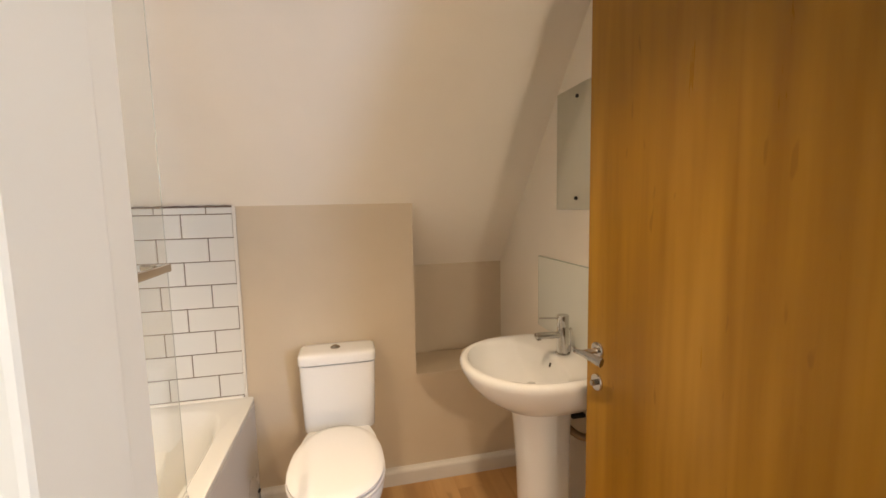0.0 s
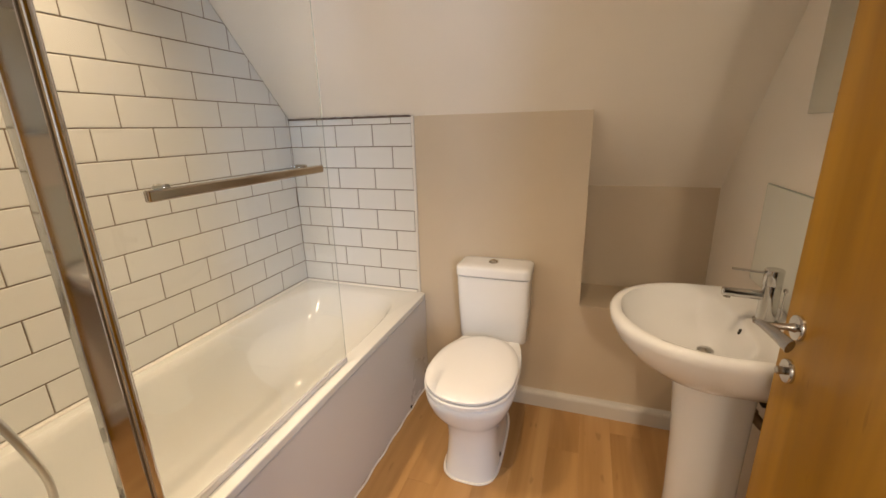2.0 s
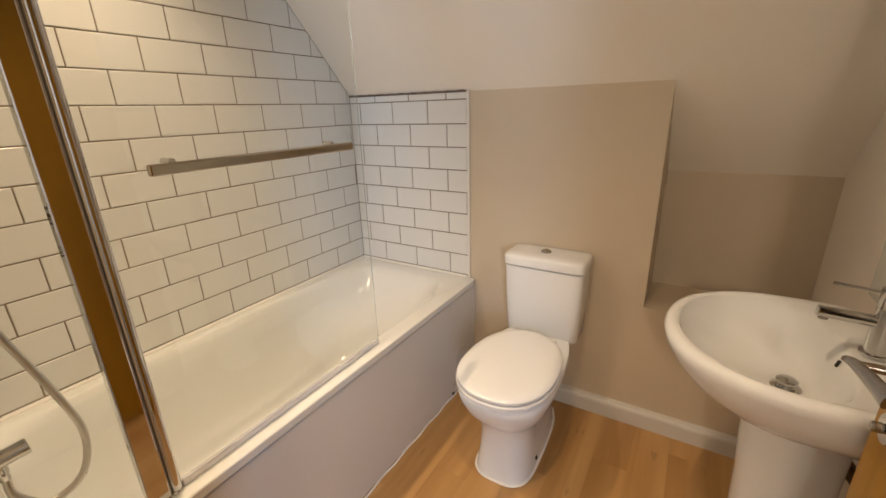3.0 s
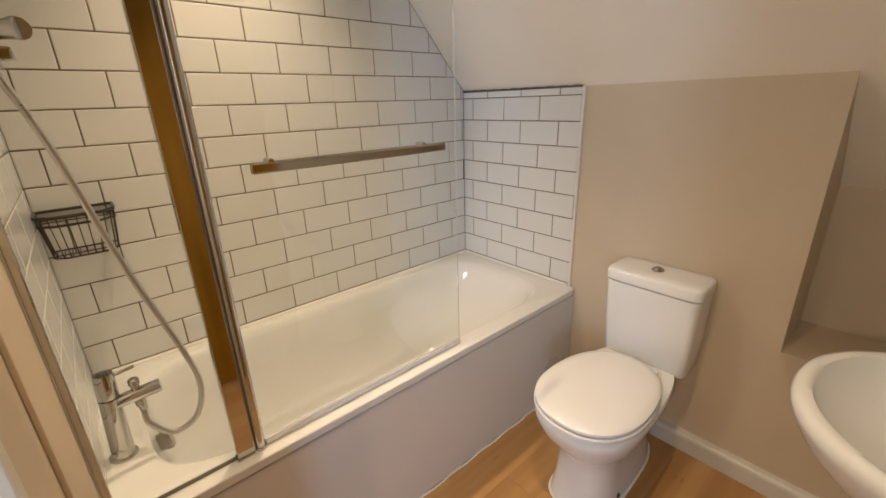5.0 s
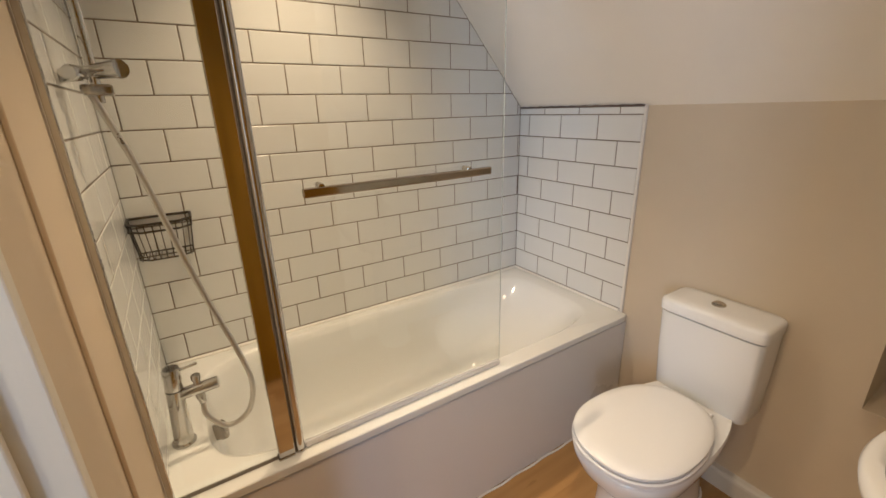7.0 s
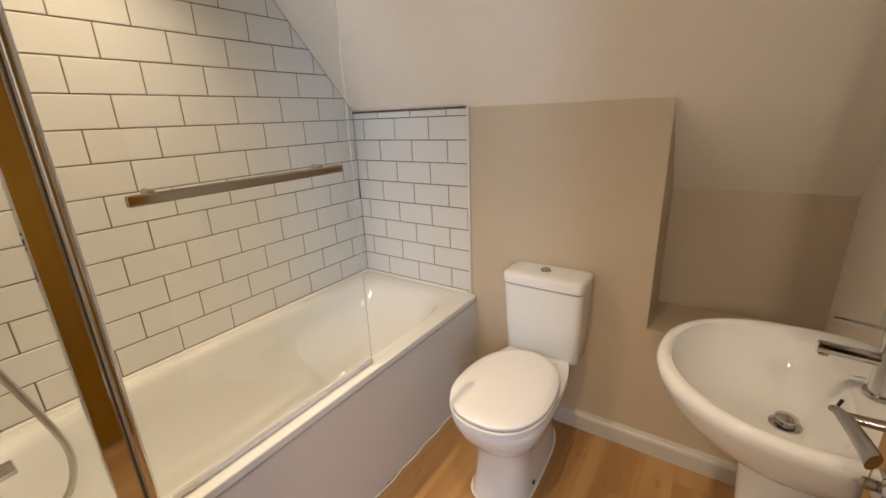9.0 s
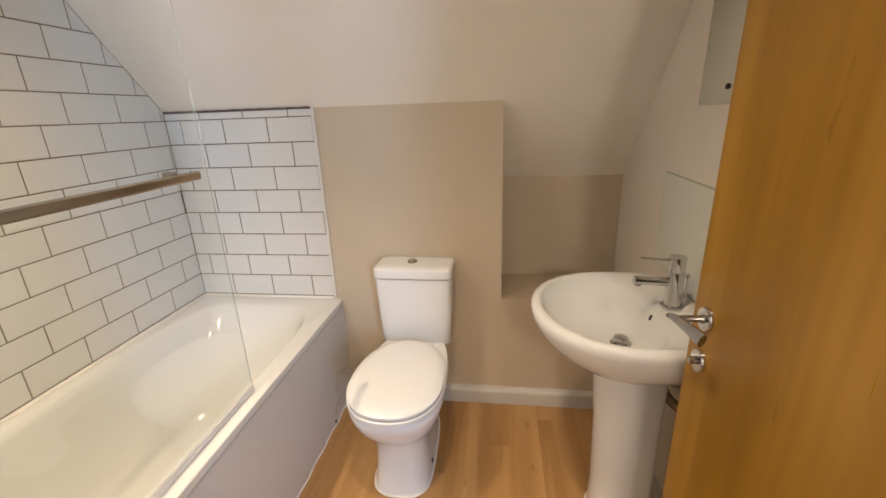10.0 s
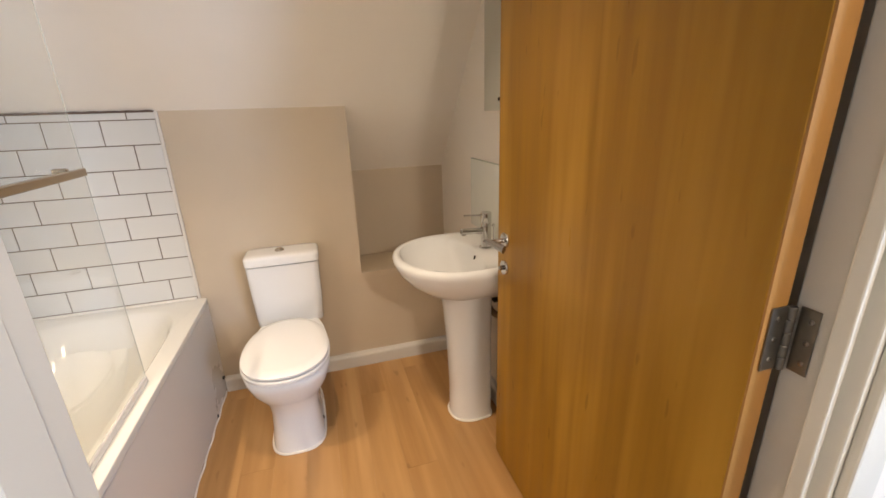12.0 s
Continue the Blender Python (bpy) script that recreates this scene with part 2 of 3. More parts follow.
floor_bm = box(XL - 0.1, XR + 0.1, YH + 0.01, YF + 0.4, -0.12, -0.008)
floor = setting("floor", floor_bm, FLOOR_OAK, "warm oak laminate plank floor of the bathroom")

wall_left = setting("wall_left", prism([(YH, -0.1), (YB + 0.1, -0.1), (YB + 0.1, slope_z(YB + 0.1)), (YK, CEIL + 0.02), (YH, CEIL + 0.02)], "x", XL - 0.1, XL),
                    TAUPE, "bathroom wall clad in white brick-bond tiles above the bath")
wall_right = setting("wall_right", prism([(YH, -0.1), (YB + 0.1, -0.1), (YB + 0.1, slope_z(YB + 0.1)), (YK, CEIL + 0.02), (YH, CEIL + 0.02)], "x", XR, XR + 0.1),
                     WHITE, "off-white painted wall behind the basin")
wall_far = setting("wall_far", prism([(YF, -0.1), (YB + 0.1, -0.1), (YB + 0.1, slope_z(YB + 0.1)), (YF, ZS)], "x", XL, XBOX, 0.0),
                   TAUPE, "taupe painted boxing behind the toilet under the roof slope")
wall_knee = setting("wall_knee", prism([(YF, -0.1), (YB + 0.1, -0.1), (YB + 0.1, slope_z(YB + 0.1)), (YB, slope_z(YB)), (YB, LEDGE), (YF, LEDGE)], "x", XBOX, XR),
                    TAUPE, "taupe painted low wall with a ledge under the roof slope")
ceiling_slope = setting("ceiling_slope", prism([(YB + 0.1, slope_z(YB + 0.1)), (YB + 0.1, slope_z(YB + 0.1) + 0.2), (YK, CEIL + 0.2), (YK, CEIL)], "x", XL - 0.1, XR + 0.1),
                        WHITE, "white painted sloping ceiling under the roof", "ceiling")
ceiling = setting("ceiling", box(XL - 0.1, XR + 0.1, YH, YK, CEIL, CEIL + 0.2), WHITE, "white painted flat bathroom ceiling")

near = bmesh.new()
box(XL, DX0 - 0.025, YH, YN, 0, CEIL, bm=near)
box(DX1 + 0.025, XR, YH, YN, 0, CEIL, bm=near)
box(DX0 - 0.025, DX1 + 0.025, YH, YN, DTOP + 0.025, CEIL, bm=near)
wall_near = setting("wall_near", near, TAUPE, "taupe painted wall with the bathroom doorway")
part("wall_board", box(-0.456, -0.235, YN, YN + 0.008, 0, CEIL - 0.002, 0.002), TAUPE, wall_near, "taupe painted board beside the tiles", None)

# door lining with its stops
frame_door = thing("door_frame", (DX1, 0.27, 0), "cream painted wooden door lining with stops", "door frame", kind="structure")
for nm, b in (("jamb", box(DX0 - 0.024, DX0, YH - 0.002, YN + 0.002, 0, DTOP, 0.003)),
              ("jamb", box(DX1, DX1 + 0.024, YH - 0.002, 0.3010, 0, DTOP, 0.003)),
              ("lintel", box(DX0 - 0.024, DX1 + 0.024, YH - 0.002, YN + 0.002, DTOP, DTOP + 0.024, 0.003)),
              ("stop", box(DX0, DX0 + 0.012, YH + 0.02, 0.284, 0, DTOP, 0.003)),
              ("stop", box(DX1 - 0.012, DX1, YH + 0.02, 0.248, 0, DTOP, 0.003)),
              ("stop", box(DX0 + 0.012, DX1 - 0.012, YH + 0.02, 0.275, DTOP - 0.012, DTOP, 0.003)),
              ("architrave", box(DX0 - 0.070, DX0 - 0.008, YH - 0.018, YH - 0.002, 0, DTOP + 0.07, 0.004)),
              ("architrave", box(DX1 + 0.008, DX1 + 0.070, YH - 0.018, YH - 0.002, 0, DTOP + 0.07, 0.004)),
              ("architrave", box(DX0 - 0.008, DX1 + 0.008, YH - 0.018, YH - 0.002, DTOP + 0.008, DTOP + 0.07, 0.004))):
    put(frame_door, part(nm, b, CREAM, None))

# skirting boards
skirt = [(0, 0), (-0.032, 0), (-0.032, 0.062), (-0.029, 0.070), (-0.020, 0.076), (0, 0.078)]
tagged(setting("baseboard_far", prism([(YF + u, v) for u, v in skirt], "x", -0.398, XR), GLOSS, "white painted skirting board along the boxed wall"), category="baseboard")
tagged(setting("baseboard_right", prism([(XR + u, v) for u, v in skirt], "y", YN, YF - 0.034), GLOSS, "white painted skirting board along the basin wall"), category="baseboard")
tagged(setting("baseboard_near", prism([(YN - u, v) for u, v in skirt], "x", -0.40, DX0 - 0.026), GLOSS, "white painted skirting board beside the doorway"), category="baseboard")

# ---- rooms: the hall behind the doorway ----
HX0, HX1, HY = -0.95, 2.05, -1.75
setting("hall_floor", box(HX0 - 0.1, HX1 + 0.1, HY - 0.1, YH + 0.01, -0.12, -0.004), CARPET, "dark brown carpet of the hall", "floor")
setting("hall_wall_left", box(HX0 - 0.1, HX0, HY - 0.1, YH, -0.004, CEIL + 0.1), HALL, "grey-brown painted hall wall", "wall")
setting("hall_wall_right", box(HX1, HX1 + 0.1, HY - 0.1, YH, -0.004, CEIL + 0.1), HALL, "grey-brown painted hall wall", "wall")
setting("hall_ceiling", box(HX0, HX1, HY - 0.1, YH, CEIL, CEIL + 0.1), HALL, "grey-brown painted hall ceiling", "ceiling")
back = bmesh.new()
WX0, WX1 = 1.42, 1.92
box(HX0, WX0, HY - 0.1, HY, -0.004, CEIL, bm=back)
box(WX1, HX1, HY - 0.1, HY, -0.004, CEIL, bm=back)
box(WX0, WX1, HY - 0.1, HY, -0.004, 0.80, bm=back)
box(WX0, WX1, HY - 0.1, HY, 2.10, CEIL, bm=back)
setting("hall_wall_back", back, HALL, "grey-brown painted hall wall with a window", "wall")
extra = bmesh.new()
box(XR + 0.1, HX1, YH, YH + 0.1, -0.004, CEIL, bm=extra)
setting("hall_wall_side", extra, HALL, "grey-brown painted hall wall beside the bathroom", "wall")
window = thing("window_1", (1.67, HY - 0.06, 0.80), "white framed hall window letting in daylight", "window", kind="structure")
for b in (box(WX0, WX0 + 0.03, HY - 0.08, HY - 0.04, 0.80, 2.10, 0.004), box(WX1 - 0.03, WX1, HY - 0.08, HY - 0.04, 0.80, 2.10, 0.004),
          box(WX0 + 0.03, WX1 - 0.03, HY - 0.08, HY - 0.04, 0.80, 0.83, 0.004), box(WX0 + 0.03, WX1 - 0.03, HY - 0.08, HY - 0.04, 2.07, 2.10, 0.004)):
    put(window, part("window_frame", b, GLOSS, None))
pane = part("pane", box(WX0 + 0.03, WX1 - 0.03, HY - 0.064, HY - 0.058, 0.83, 2.07), GLASS, None)
pane.visible_shadow = False
put(window, pane)

# ---- the door ----
DF, DB = 0.755, 0.797
door = thing("door_1", (DB, 0.303, 0), "flush oak veneer door standing open against the basin side", "door", kind="structure")
leaf = part("leaf", box(DF, DB, 0.3045, 1.195, 0.008, 2.0, 0.0015, 1), DOOR_OAK, None)
put(door, leaf)
put(door, part("lipping", box(DF + 0.001, DB - 0.001, 0.301, 0.3045, 0.008, 2.0), EDGE_OAK, None, "paler oak edge lipping"))
HZ, HYD = 0.934, 1.135
rose = turned([(0.026, 0), (0.026, 0.007), (0.0245, 0.009), (0.012, 0.0095)], (DF, HYD, HZ), (-1, 0, 0), 32)
lever = turned([(0.0105, 0.008), (0.0075, 0.016), (0.0068, 0.062)], (DF, HYD, HZ), (-1, 0, 0), 20)
steps = []
for i in range(15):
    t = i / 14
    w = 0.0046 + 0.0088 * t ** 0.7
    th = 0.0030 + 0.0045 * math.sin(math.pi * min(1, t * 0.75))
    c = Vector((DF - 0.073 + 0.027 * t ** 0.85, HYD + 0.012 - 0.096 * t ** 1.8, HZ + 0.001 - 0.004 * t * t))
    lean = 0.35 * t
    ring = []
    for k in range(14):
        u, v = th * math.cos(k * math.pi / 7), w * math.sin(k * math.pi / 7)
        ring.append(c + Vector((u * math.cos(lean) + v * math.sin(lean), 0, v * math.cos(lean) - u * math.sin(lean))))
    steps.append(ring)
loft(steps, bm=lever)
handle = part("door_handle", lever, BRUSHED, None, "satin chrome curved lever")
put(door, handle, part("rose", rose, CHROME, None))
lock = turned([(0.025, 0), (0.025, 0.007), (0.0235, 0.009), (0.010, 0.0095)], (DF, HYD, HZ - 0.097), (-1, 0, 0), 32)
put(door, part("lock_rose", lock, CHROME, None))
put(door, part("thumb_turn", rod((DF - 0.009, HYD, HZ - 0.097), (DF - 0.024, HYD, HZ - 0.097), 0.0085, edge=0.002), BRUSHED, None))
hinge = thing("hinge", (DB + 0.003, 0.297, 0.99), "dull steel butt hinge between oak door and cream lining", "hinge")
kn = bmesh.new()
for i in range(5):
    rod((DB + 0.003, 0.296, 0.967 + i * 0.0204), (DB + 0.003, 0.296, 0.9865 + i * 0.0204), 0.0065, 14, bm=kn, edge=0.001)
put(hinge, part("knuckle", kn, STEEL, None))
put(hinge, part("leaf_plate", box(DF + 0.010, DB + 0.001, 0.2975, 0.3005, 0.967, 1.069, 0.0008, 1), STEEL, None))
put(hinge, part("leaf_plate", box(DX1 - 0.003, DX1 - 0.0004, 0.266, 0.292, 0.967, 1.069, 0.0008, 1), STEEL, None))
for z in (0.985, 1.018, 1.051):
    put(hinge, part("screw", turned([(0.0045, 0), (0.004, 0.001), (0.001, 0.0012)], (DX1 - 0.003, 0.275, z), (-1, 0, 0), 12), BRUSHED, None))
    put(hinge, part("screw", turned([(0.0045, 0), (0.004, 0.001), (0.001, 0.0012)], (DF + 0.024, 0.2975, z), (0, -1, 0), 12), BRUSHED, None))

# ---- the bath ----
RIM = 0.530
BX0, BX1, BY0, BY1 = XL + 0.009, -0.398, YN + 0.006, YF - 0.006
bath = thing("bath", (-0.76, 1.18, 0), "white acrylic bath set along the tiled wall", "bath")
cx, cy = (BX0 + BX1) / 2, (BY0 + BY1) / 2


def tub_ring(z, x0, x1, y0, y1, power):
    mx, my = (x0 + x1) / 2, (y0 + y1) / 2
    return oval(mx, my, z, mx - x0, x1 - mx, my - y0, y1 - my, power, 96)


rings = [tub_ring(RIM - 0.026, BX0 + 0.003, BX1 - 0.001, BY0, BY1, 60),
         tub_ring(RIM - 0.0025, BX0, BX1, BY0, BY1, 60),
         tub_ring(RIM, BX0 + 0.002, BX1 - 0.0025, BY0 + 0.002, BY1 - 0.002, 60),
         tub_ring(RIM + 0.0005, BX0 + 0.010, BX1 - 0.012, BY0 + 0.010, BY1 - 0.010, 50),
         tub_ring(RIM + 0.001, -1.068, -0.462, BY0 + 0.088, BY1 - 0.075, 5.5),
         tub_ring(RIM - 0.006, -1.060, -0.470, BY0 + 0.098, BY1 - 0.088, 5.2),
         tub_ring(RIM - 0.030, -1.052, -0.478, BY0 + 0.106, BY1 - 0.115, 4.8),
         tub_ring(RIM - 0.120, -1.040, -0.492, BY0 + 0.116, BY1 - 0.190, 4.2),
         tub_ring(RIM - 0.240, -1.025, -0.508, BY0 + 0.128, BY1 - 0.300, 3.8),
         tub_ring(RIM - 0.330, -1.008, -0.524, BY0 + 0.142, BY1 - 0.390, 3.5),
         tub_ring(RIM - 0.372, -0.985, -0.548, BY0 + 0.168, BY1 - 0.440, 3.2),
         tub_ring(RIM - 0.392, -0.945, -0.588, BY0 + 0.220, BY1 - 0.500, 3.2),
         tub_ring(RIM - 0.396, -0.80, -0.73, BY0 + 0.55, BY1 - 0.85, 2.4)]
put(bath, part("tub", loft(rings, False, True), ACRYLIC, None, smooth=35))
put(bath, part("side_panel", box(-0.428, BX1 - 0.006, BY0, BY1 + 0.002, 0.012, RIM - 0.034, 0.0015, 1), PANEL, None, "pale grey-white bath side panel"))
put(bath, part("panel_rail", box(-0.428, BX1 - 0.011, BY0 + 0.002, BY1 - 0.002, RIM - 0.035, RIM - 0.024), RAWEDGE, None, "dark joint under the bath lip"))
put(bath, part("overflow", turned([(0.024, 0), (0.024, 0.014), (0.030, 0.016), (0.031, 0.030), (0.026, 0.035), (0.004, 0.036)], (-0.745, BY0 + 0.110, RIM - 0.075), (0.1, 0.97, 0.2)), BRUSHED, None))
put(bath, part("drain", turned([(0.034, 0), (0.034, 0.003), (0.02, 0.005), (0.001, 0.005)], (-0.765, BY0 + 0.33, RIM - 0.394), (0, 0, 1)), CHROME, None))
bead = []
for i in range(40):
    t = i / 39
    bead.append((BX1 - 0.006 + 0.0025 * math.sin(i * 1.7), BY0 + 0.02 + t * (BY1 - BY0 - 0.04), 0.004))
put(bath, part("floor_sealant", tube(bead, 0.0042, 6, 2), SEALANT, None))
put(bath, part("wall_sealant", tube([(BX0 + 0.004, BY0 + 0.01, RIM + 0.003), (BX0 + 0.004, 1.2, RIM + 0.003), (BX0 + 0.004, BY1 - 0.004, RIM + 0.003)], 0.006, 6, 4), SEALANT, None))
put(bath, part("wall_sealant", tube([(BX0 + 0.004, BY1 - 0.004, RIM + 0.003), (-0.76, BY1 - 0.004, RIM + 0.003), (-0.45, BY1 - 0.004, RIM + 0.003)], 0.006, 6, 4), SEALANT, None))
put(bath, part("panel_clip", box(BX1 - 0.009, BX1 - 0.001, 1.785, 1.797, 0.013, 0.026, 0.002), DARK, None, "small dark clip"))

put(bath, part("panel_clip", box(BX1 - 0.009, BX1 + 0.003, YF - 0.050, YF - 0.030, 0.088, 0.100, 0.003), DARK, None, "small dark clip"))

# bath shower mixer
TX, TY = -0.655, 0.378
mixer = thing("bath_mixer_tap", (TX, TY, RIM), "chrome single-lever bath shower mixer on the bath rim", "tap")
put(mixer, part("body", turned([(0.030, 0), (0.030, 0.006), (0.0245, 0.009), (0.0215, 0.15), (0.0215, 0.152), (0.0215, 0.17)], (TX, TY, RIM), (0, 0.05, 1)), CHROME, None))
put(mixer, part("cartridge", turned([(0.0210, 0), (0.0220, 0.003), (0.0212, 0.058), (0.019, 0.063), (0.002, 0.064)], (TX, TY + 0.009, RIM + 0.173), (0, 0.05, 1)), CHROME, None))
put(mixer, part("lever", rod((TX, TY + 0.02, RIM + 0.222), (TX + 0.004, TY + 0.072, RIM + 0.232), 0.0042, 12, edge=0.001), CHROME, None))
put(mixer, part("spout", rod((TX, TY, RIM + 0.150), (TX + 0.012, TY + 0.112, RIM + 0.162), 0.0165, 24, edge=0.002), CHROME, None))
put(mixer, part("diverter", turned([(0.009, 0), (0.009, 0.016), (0.012, 0.018), (0.012, 0.030), (0.009, 0.033)], (TX + 0.006, TY + 0.062, RIM + 0.168)), CHROME, None))
put(mixer, part("hose_outlet", turned([(0.012, 0), (0.012, 0.02), (0.009, 0.022), (0.009, 0.036)], (TX + 0.006, TY + 0.062, RIM + 0.146), (0, 0.1, -1)), CHROME, None))

# hand shower on its rail, with the hose
SX, SY = -0.655, 0.398
shower = thing("hand_shower", (SX, SY, 1.40), "chrome hand shower in a bracket on a riser rail", "shower")
put(shower, part("rail", rod((SX, SY, 1.425), (SX, SY, 2.02), 0.010, 18, edge=0.002), CHROME, None))
put(shower, part("rail_bracket", rod((SX, YN + 0.009, 1.995), (SX, SY, 1.995), 0.009, 16), CHROME, None))
put(shower, part("slider", box(SX - 0.020, SX + 0.022, SY - 0.026, SY + 0.030, 1.440, 1.462, 0.005), CHROME, None))
put(shower, part("slider_knob", turned([(0.014, 0), (0.016, 0.003), (0.016, 0.030), (0.013, 0.034)], (SX + 0.012, SY - 0.022, 1.482), (1, -0.35, 0)), CHROME, None))
axis = Vector((0.50, 0.86, 0.09)).normalized()
hs = turned([(0.011, -0.035), (0.0140, -0.030), (0.0145, 0.008), (0.0150, 0.050), (0.0165, 0.085), (0.0185, 0.105), (0.0180, 0.112)], (SX - 0.030, SY - 0.048, 1.482), axis)
tip = Vector((SX - 0.030, SY - 0.048, 1.482)) + axis * 0.110
put(shower, part("spray_face", turned([(0.0195, -0.006), (0.0200, 0.000), (0.0190, 0.0025), (0.001, 0.0026)], tip, (0.97, 0.22, 0.06)), CHROME, None, smooth=25))
put(shower, part("handset", hs, CHROME, None))
hose_pts = [(SX + 0.01, 0.380, 1.455), (SX + 0.012, 0.394, 1.42), (SX + 0.015, 0.433, 1.285), (SX + 0.02, 0.492, 1.005), (SX + 0.03, 0.552, 0.775),
            (SX + 0.03, 0.570, 0.660), (SX + 0.03, 0.545, 0.575), (SX + 0.025, 0.488, 0.551), (SX + 0.015, 0.446, 0.598), (TX + 0.006, 0.443, 0.640)]
put(shower, part("hose", tube(hose_pts, 0.0075, 12, 10), HOSE, None, "ribbed steel shower hose"))

# wire basket in the corner
basket = thing("wire_basket", (-1.05, 0.42, 0.98), "dark wire shower caddy hung on the tiles", "basket")


def caddy_ring(z, s):
    x0, y0, y1 = XL + 0.013, 0.342, 0.516
    yc = (y0 + y1) / 2
    h = (y1 - y0) / 2 * s
    d = 0.122 * s
    return [(x0, yc - h, z), (x0 + d * 0.75, yc - h * 0.98, z), (x0 + d, yc - h * 0.6, z), (x0 + d, yc + h * 0.6, z), (x0 + d * 0.75, yc + h * 0.98, z), (x0, yc + h, z)]


def poly_wire(pts, r, bm, closed=True):
    for a, b in zip(pts, pts[1:] + pts[:1] if closed else pts[1:]):
        rod(a, b, r, 8, bm=bm)
    return bm


for z, s, r, nm in ((1.084, 1.0, 0.0042, "top_rim"), (1.060, 0.98, 0.0034, "middle_rim"), (0.966, 0.86, 0.0026, "bottom_rim")):
    put(basket, part(nm, poly_wire(caddy_ring(z, s), r, bmesh.new()), WIRE, None))


def along(pts, t):
    seg = [(Vector(b) - Vector(a)).length for a, b in zip(pts, pts[1:])]
    d = t * sum(seg)
    for (a, b), s in zip(zip(pts, pts[1:]), seg):
        if d <= s + 1e-9:
            return Vector(a).lerp(Vector(b), d / s)
        d -= s
    return Vector(pts[-1])


top, low = caddy_ring(1.084, 1.0), caddy_ring(0.966, 0.86)
for i in range(19):
    put(basket, part("wire", rod(along(top, i / 18), along(low, i / 18), 0.0015, 6), WIRE, None))
for i in range(9):
    y = low[0][1] + (i + 0.5) / 9 * (low[-1][1] - low[0][1])
    put(basket, part("wire", rod((low[0][0], y, 0.966), (low[0][0] + 0.104, y, 0.966), 0.0015, 6), WIRE, None))

# glass bath screen
GX = -0.440
screen = thing("bath_screen", (GX, 0.8, RIM), "hinged clear glass bath screen in chrome profiles", "shower screen")
STOP = 1.93
for nm, y0, y1, z0 in (("fixed_pane", 0.352, 0.594, RIM + 0.012), ("swing_pane", 0.650, 1.337, RIM + 0.016)):
    g = part(nm, box(GX - 0.003, GX + 0.003, y0, y1, z0, STOP), GLASS, None, smooth=None)
    g.data.materials.append(GLASSEDGE)
    for f in g.data.polygons:
        f.material_index = 0 if abs(f.normal.x) > 0.5 else 1
    g.visible_shadow = False
    put(screen, g)
put(screen, part("wall_profile", box(GX - 0.007, GX + 0.007, YN + 0.011, 0.3535, RIM + 0.003, STOP + 0.01, 0.002), CHROME, None))
put(screen, part("flat_post", box(GX - 0.012, GX + 0.012, 0.586, 0.627, RIM + 0.004, STOP + 0.01, 0.0025), CHROME, None, "polished chrome post"))
put(screen, part("hinge_strip", box(GX - 0.006, GX + 0.009, 0.627, 0.6295, RIM + 0.008, STOP + 0.006), GREYPLASTIC, None))
put(screen, part("round_post", rod((GX, 0.6420, RIM + 0.004), (GX, 0.6420, STOP + 0.01), 0.0125, 28, edge=0.001), CHROME, None))
put(screen, part("post_foot", rod((GX, 0.642, RIM + 0.001), (GX, 0.642, RIM + 0.009), 0.0155, 20, edge=0.002), CHROME, None))
put(screen, part("post_foot", box(GX - 0.015, GX + 0.015, 0.584, 0.626, RIM + 0.001, RIM + 0.008, 0.002), CHROME, None))
put(screen, part("bottom_seal", box(GX - 0.007, GX + 0.007, 0.656, 1.337, RIM + 0.002, RIM + 0.022, 0.003), SEAL, None, "clear plastic drip seal"))
put(screen, part("bottom_seal", box(GX - 0.002, GX + 0.002, 0.352, 0.586, RIM + 0.001, RIM + 0.012), GREYPLASTIC, None, "grey rubber seal"))
bar = box(GX + 0.028, GX + 0.042, 0.730, 1.262, 1.214, 1.236, 0.004, 3)
put(screen, part("towel_bar", bar, SMOKED, None, "flat polished steel towel bar"))
for y in (0.775, 1.190):
    put(screen, part("bar_stud", rod((GX + 0.003, y, 1.2355), (GX + 0.034, y, 1.2355), 0.0075, 16, edge=0.001), CHROME, None))

# ---- the toilet ----
WX = -0.030
toilet = thing("toilet", (WX, 1.72, 0), "white close-coupled toilet with the lid closed", "toilet")


def pan_ring(z, half, y0, y1, power=2.2, cxx=WX):
    my = y0 + min(half * 1.25, (y1 - y0) * 0.55)
    return oval(cxx, my, z, half, half, my - y0, y1 - my, power, 56)


put(toilet, part("pan", loft([pan_ring(0.0, 0.108, 1.452, 1.96, 3.0), pan_ring(0.02, 0.107, 1.454, 1.96, 3.0), pan_ring(0.09, 0.100, 1.468, 1.955, 2.8),
                              pan_ring(0.17, 0.098, 1.472, 1.95, 2.7), pan_ring(0.225, 0.108, 1.462, 1.95, 2.6), pan_ring(0.27, 0.132, 1.426, 1.96, 2.5),
                              pan_ring(0.32, 0.155, 1.388, 1.97, 2.5), pan_ring(0.365, 0.168, 1.368, 1.98, 2.5), pan_ring(0.395, 0.172, 1.362, 1.985, 2.5),
                              pan_ring(0.404, 0.168, 1.368, 1.985, 2.5)]), CERAMIC, None, smooth=60))


def seat_ring(z, half, y0, y1):
    my = 1.560
    return oval(WX, my, z, half, half, my - y0, y1 - my, 2.25, 64)


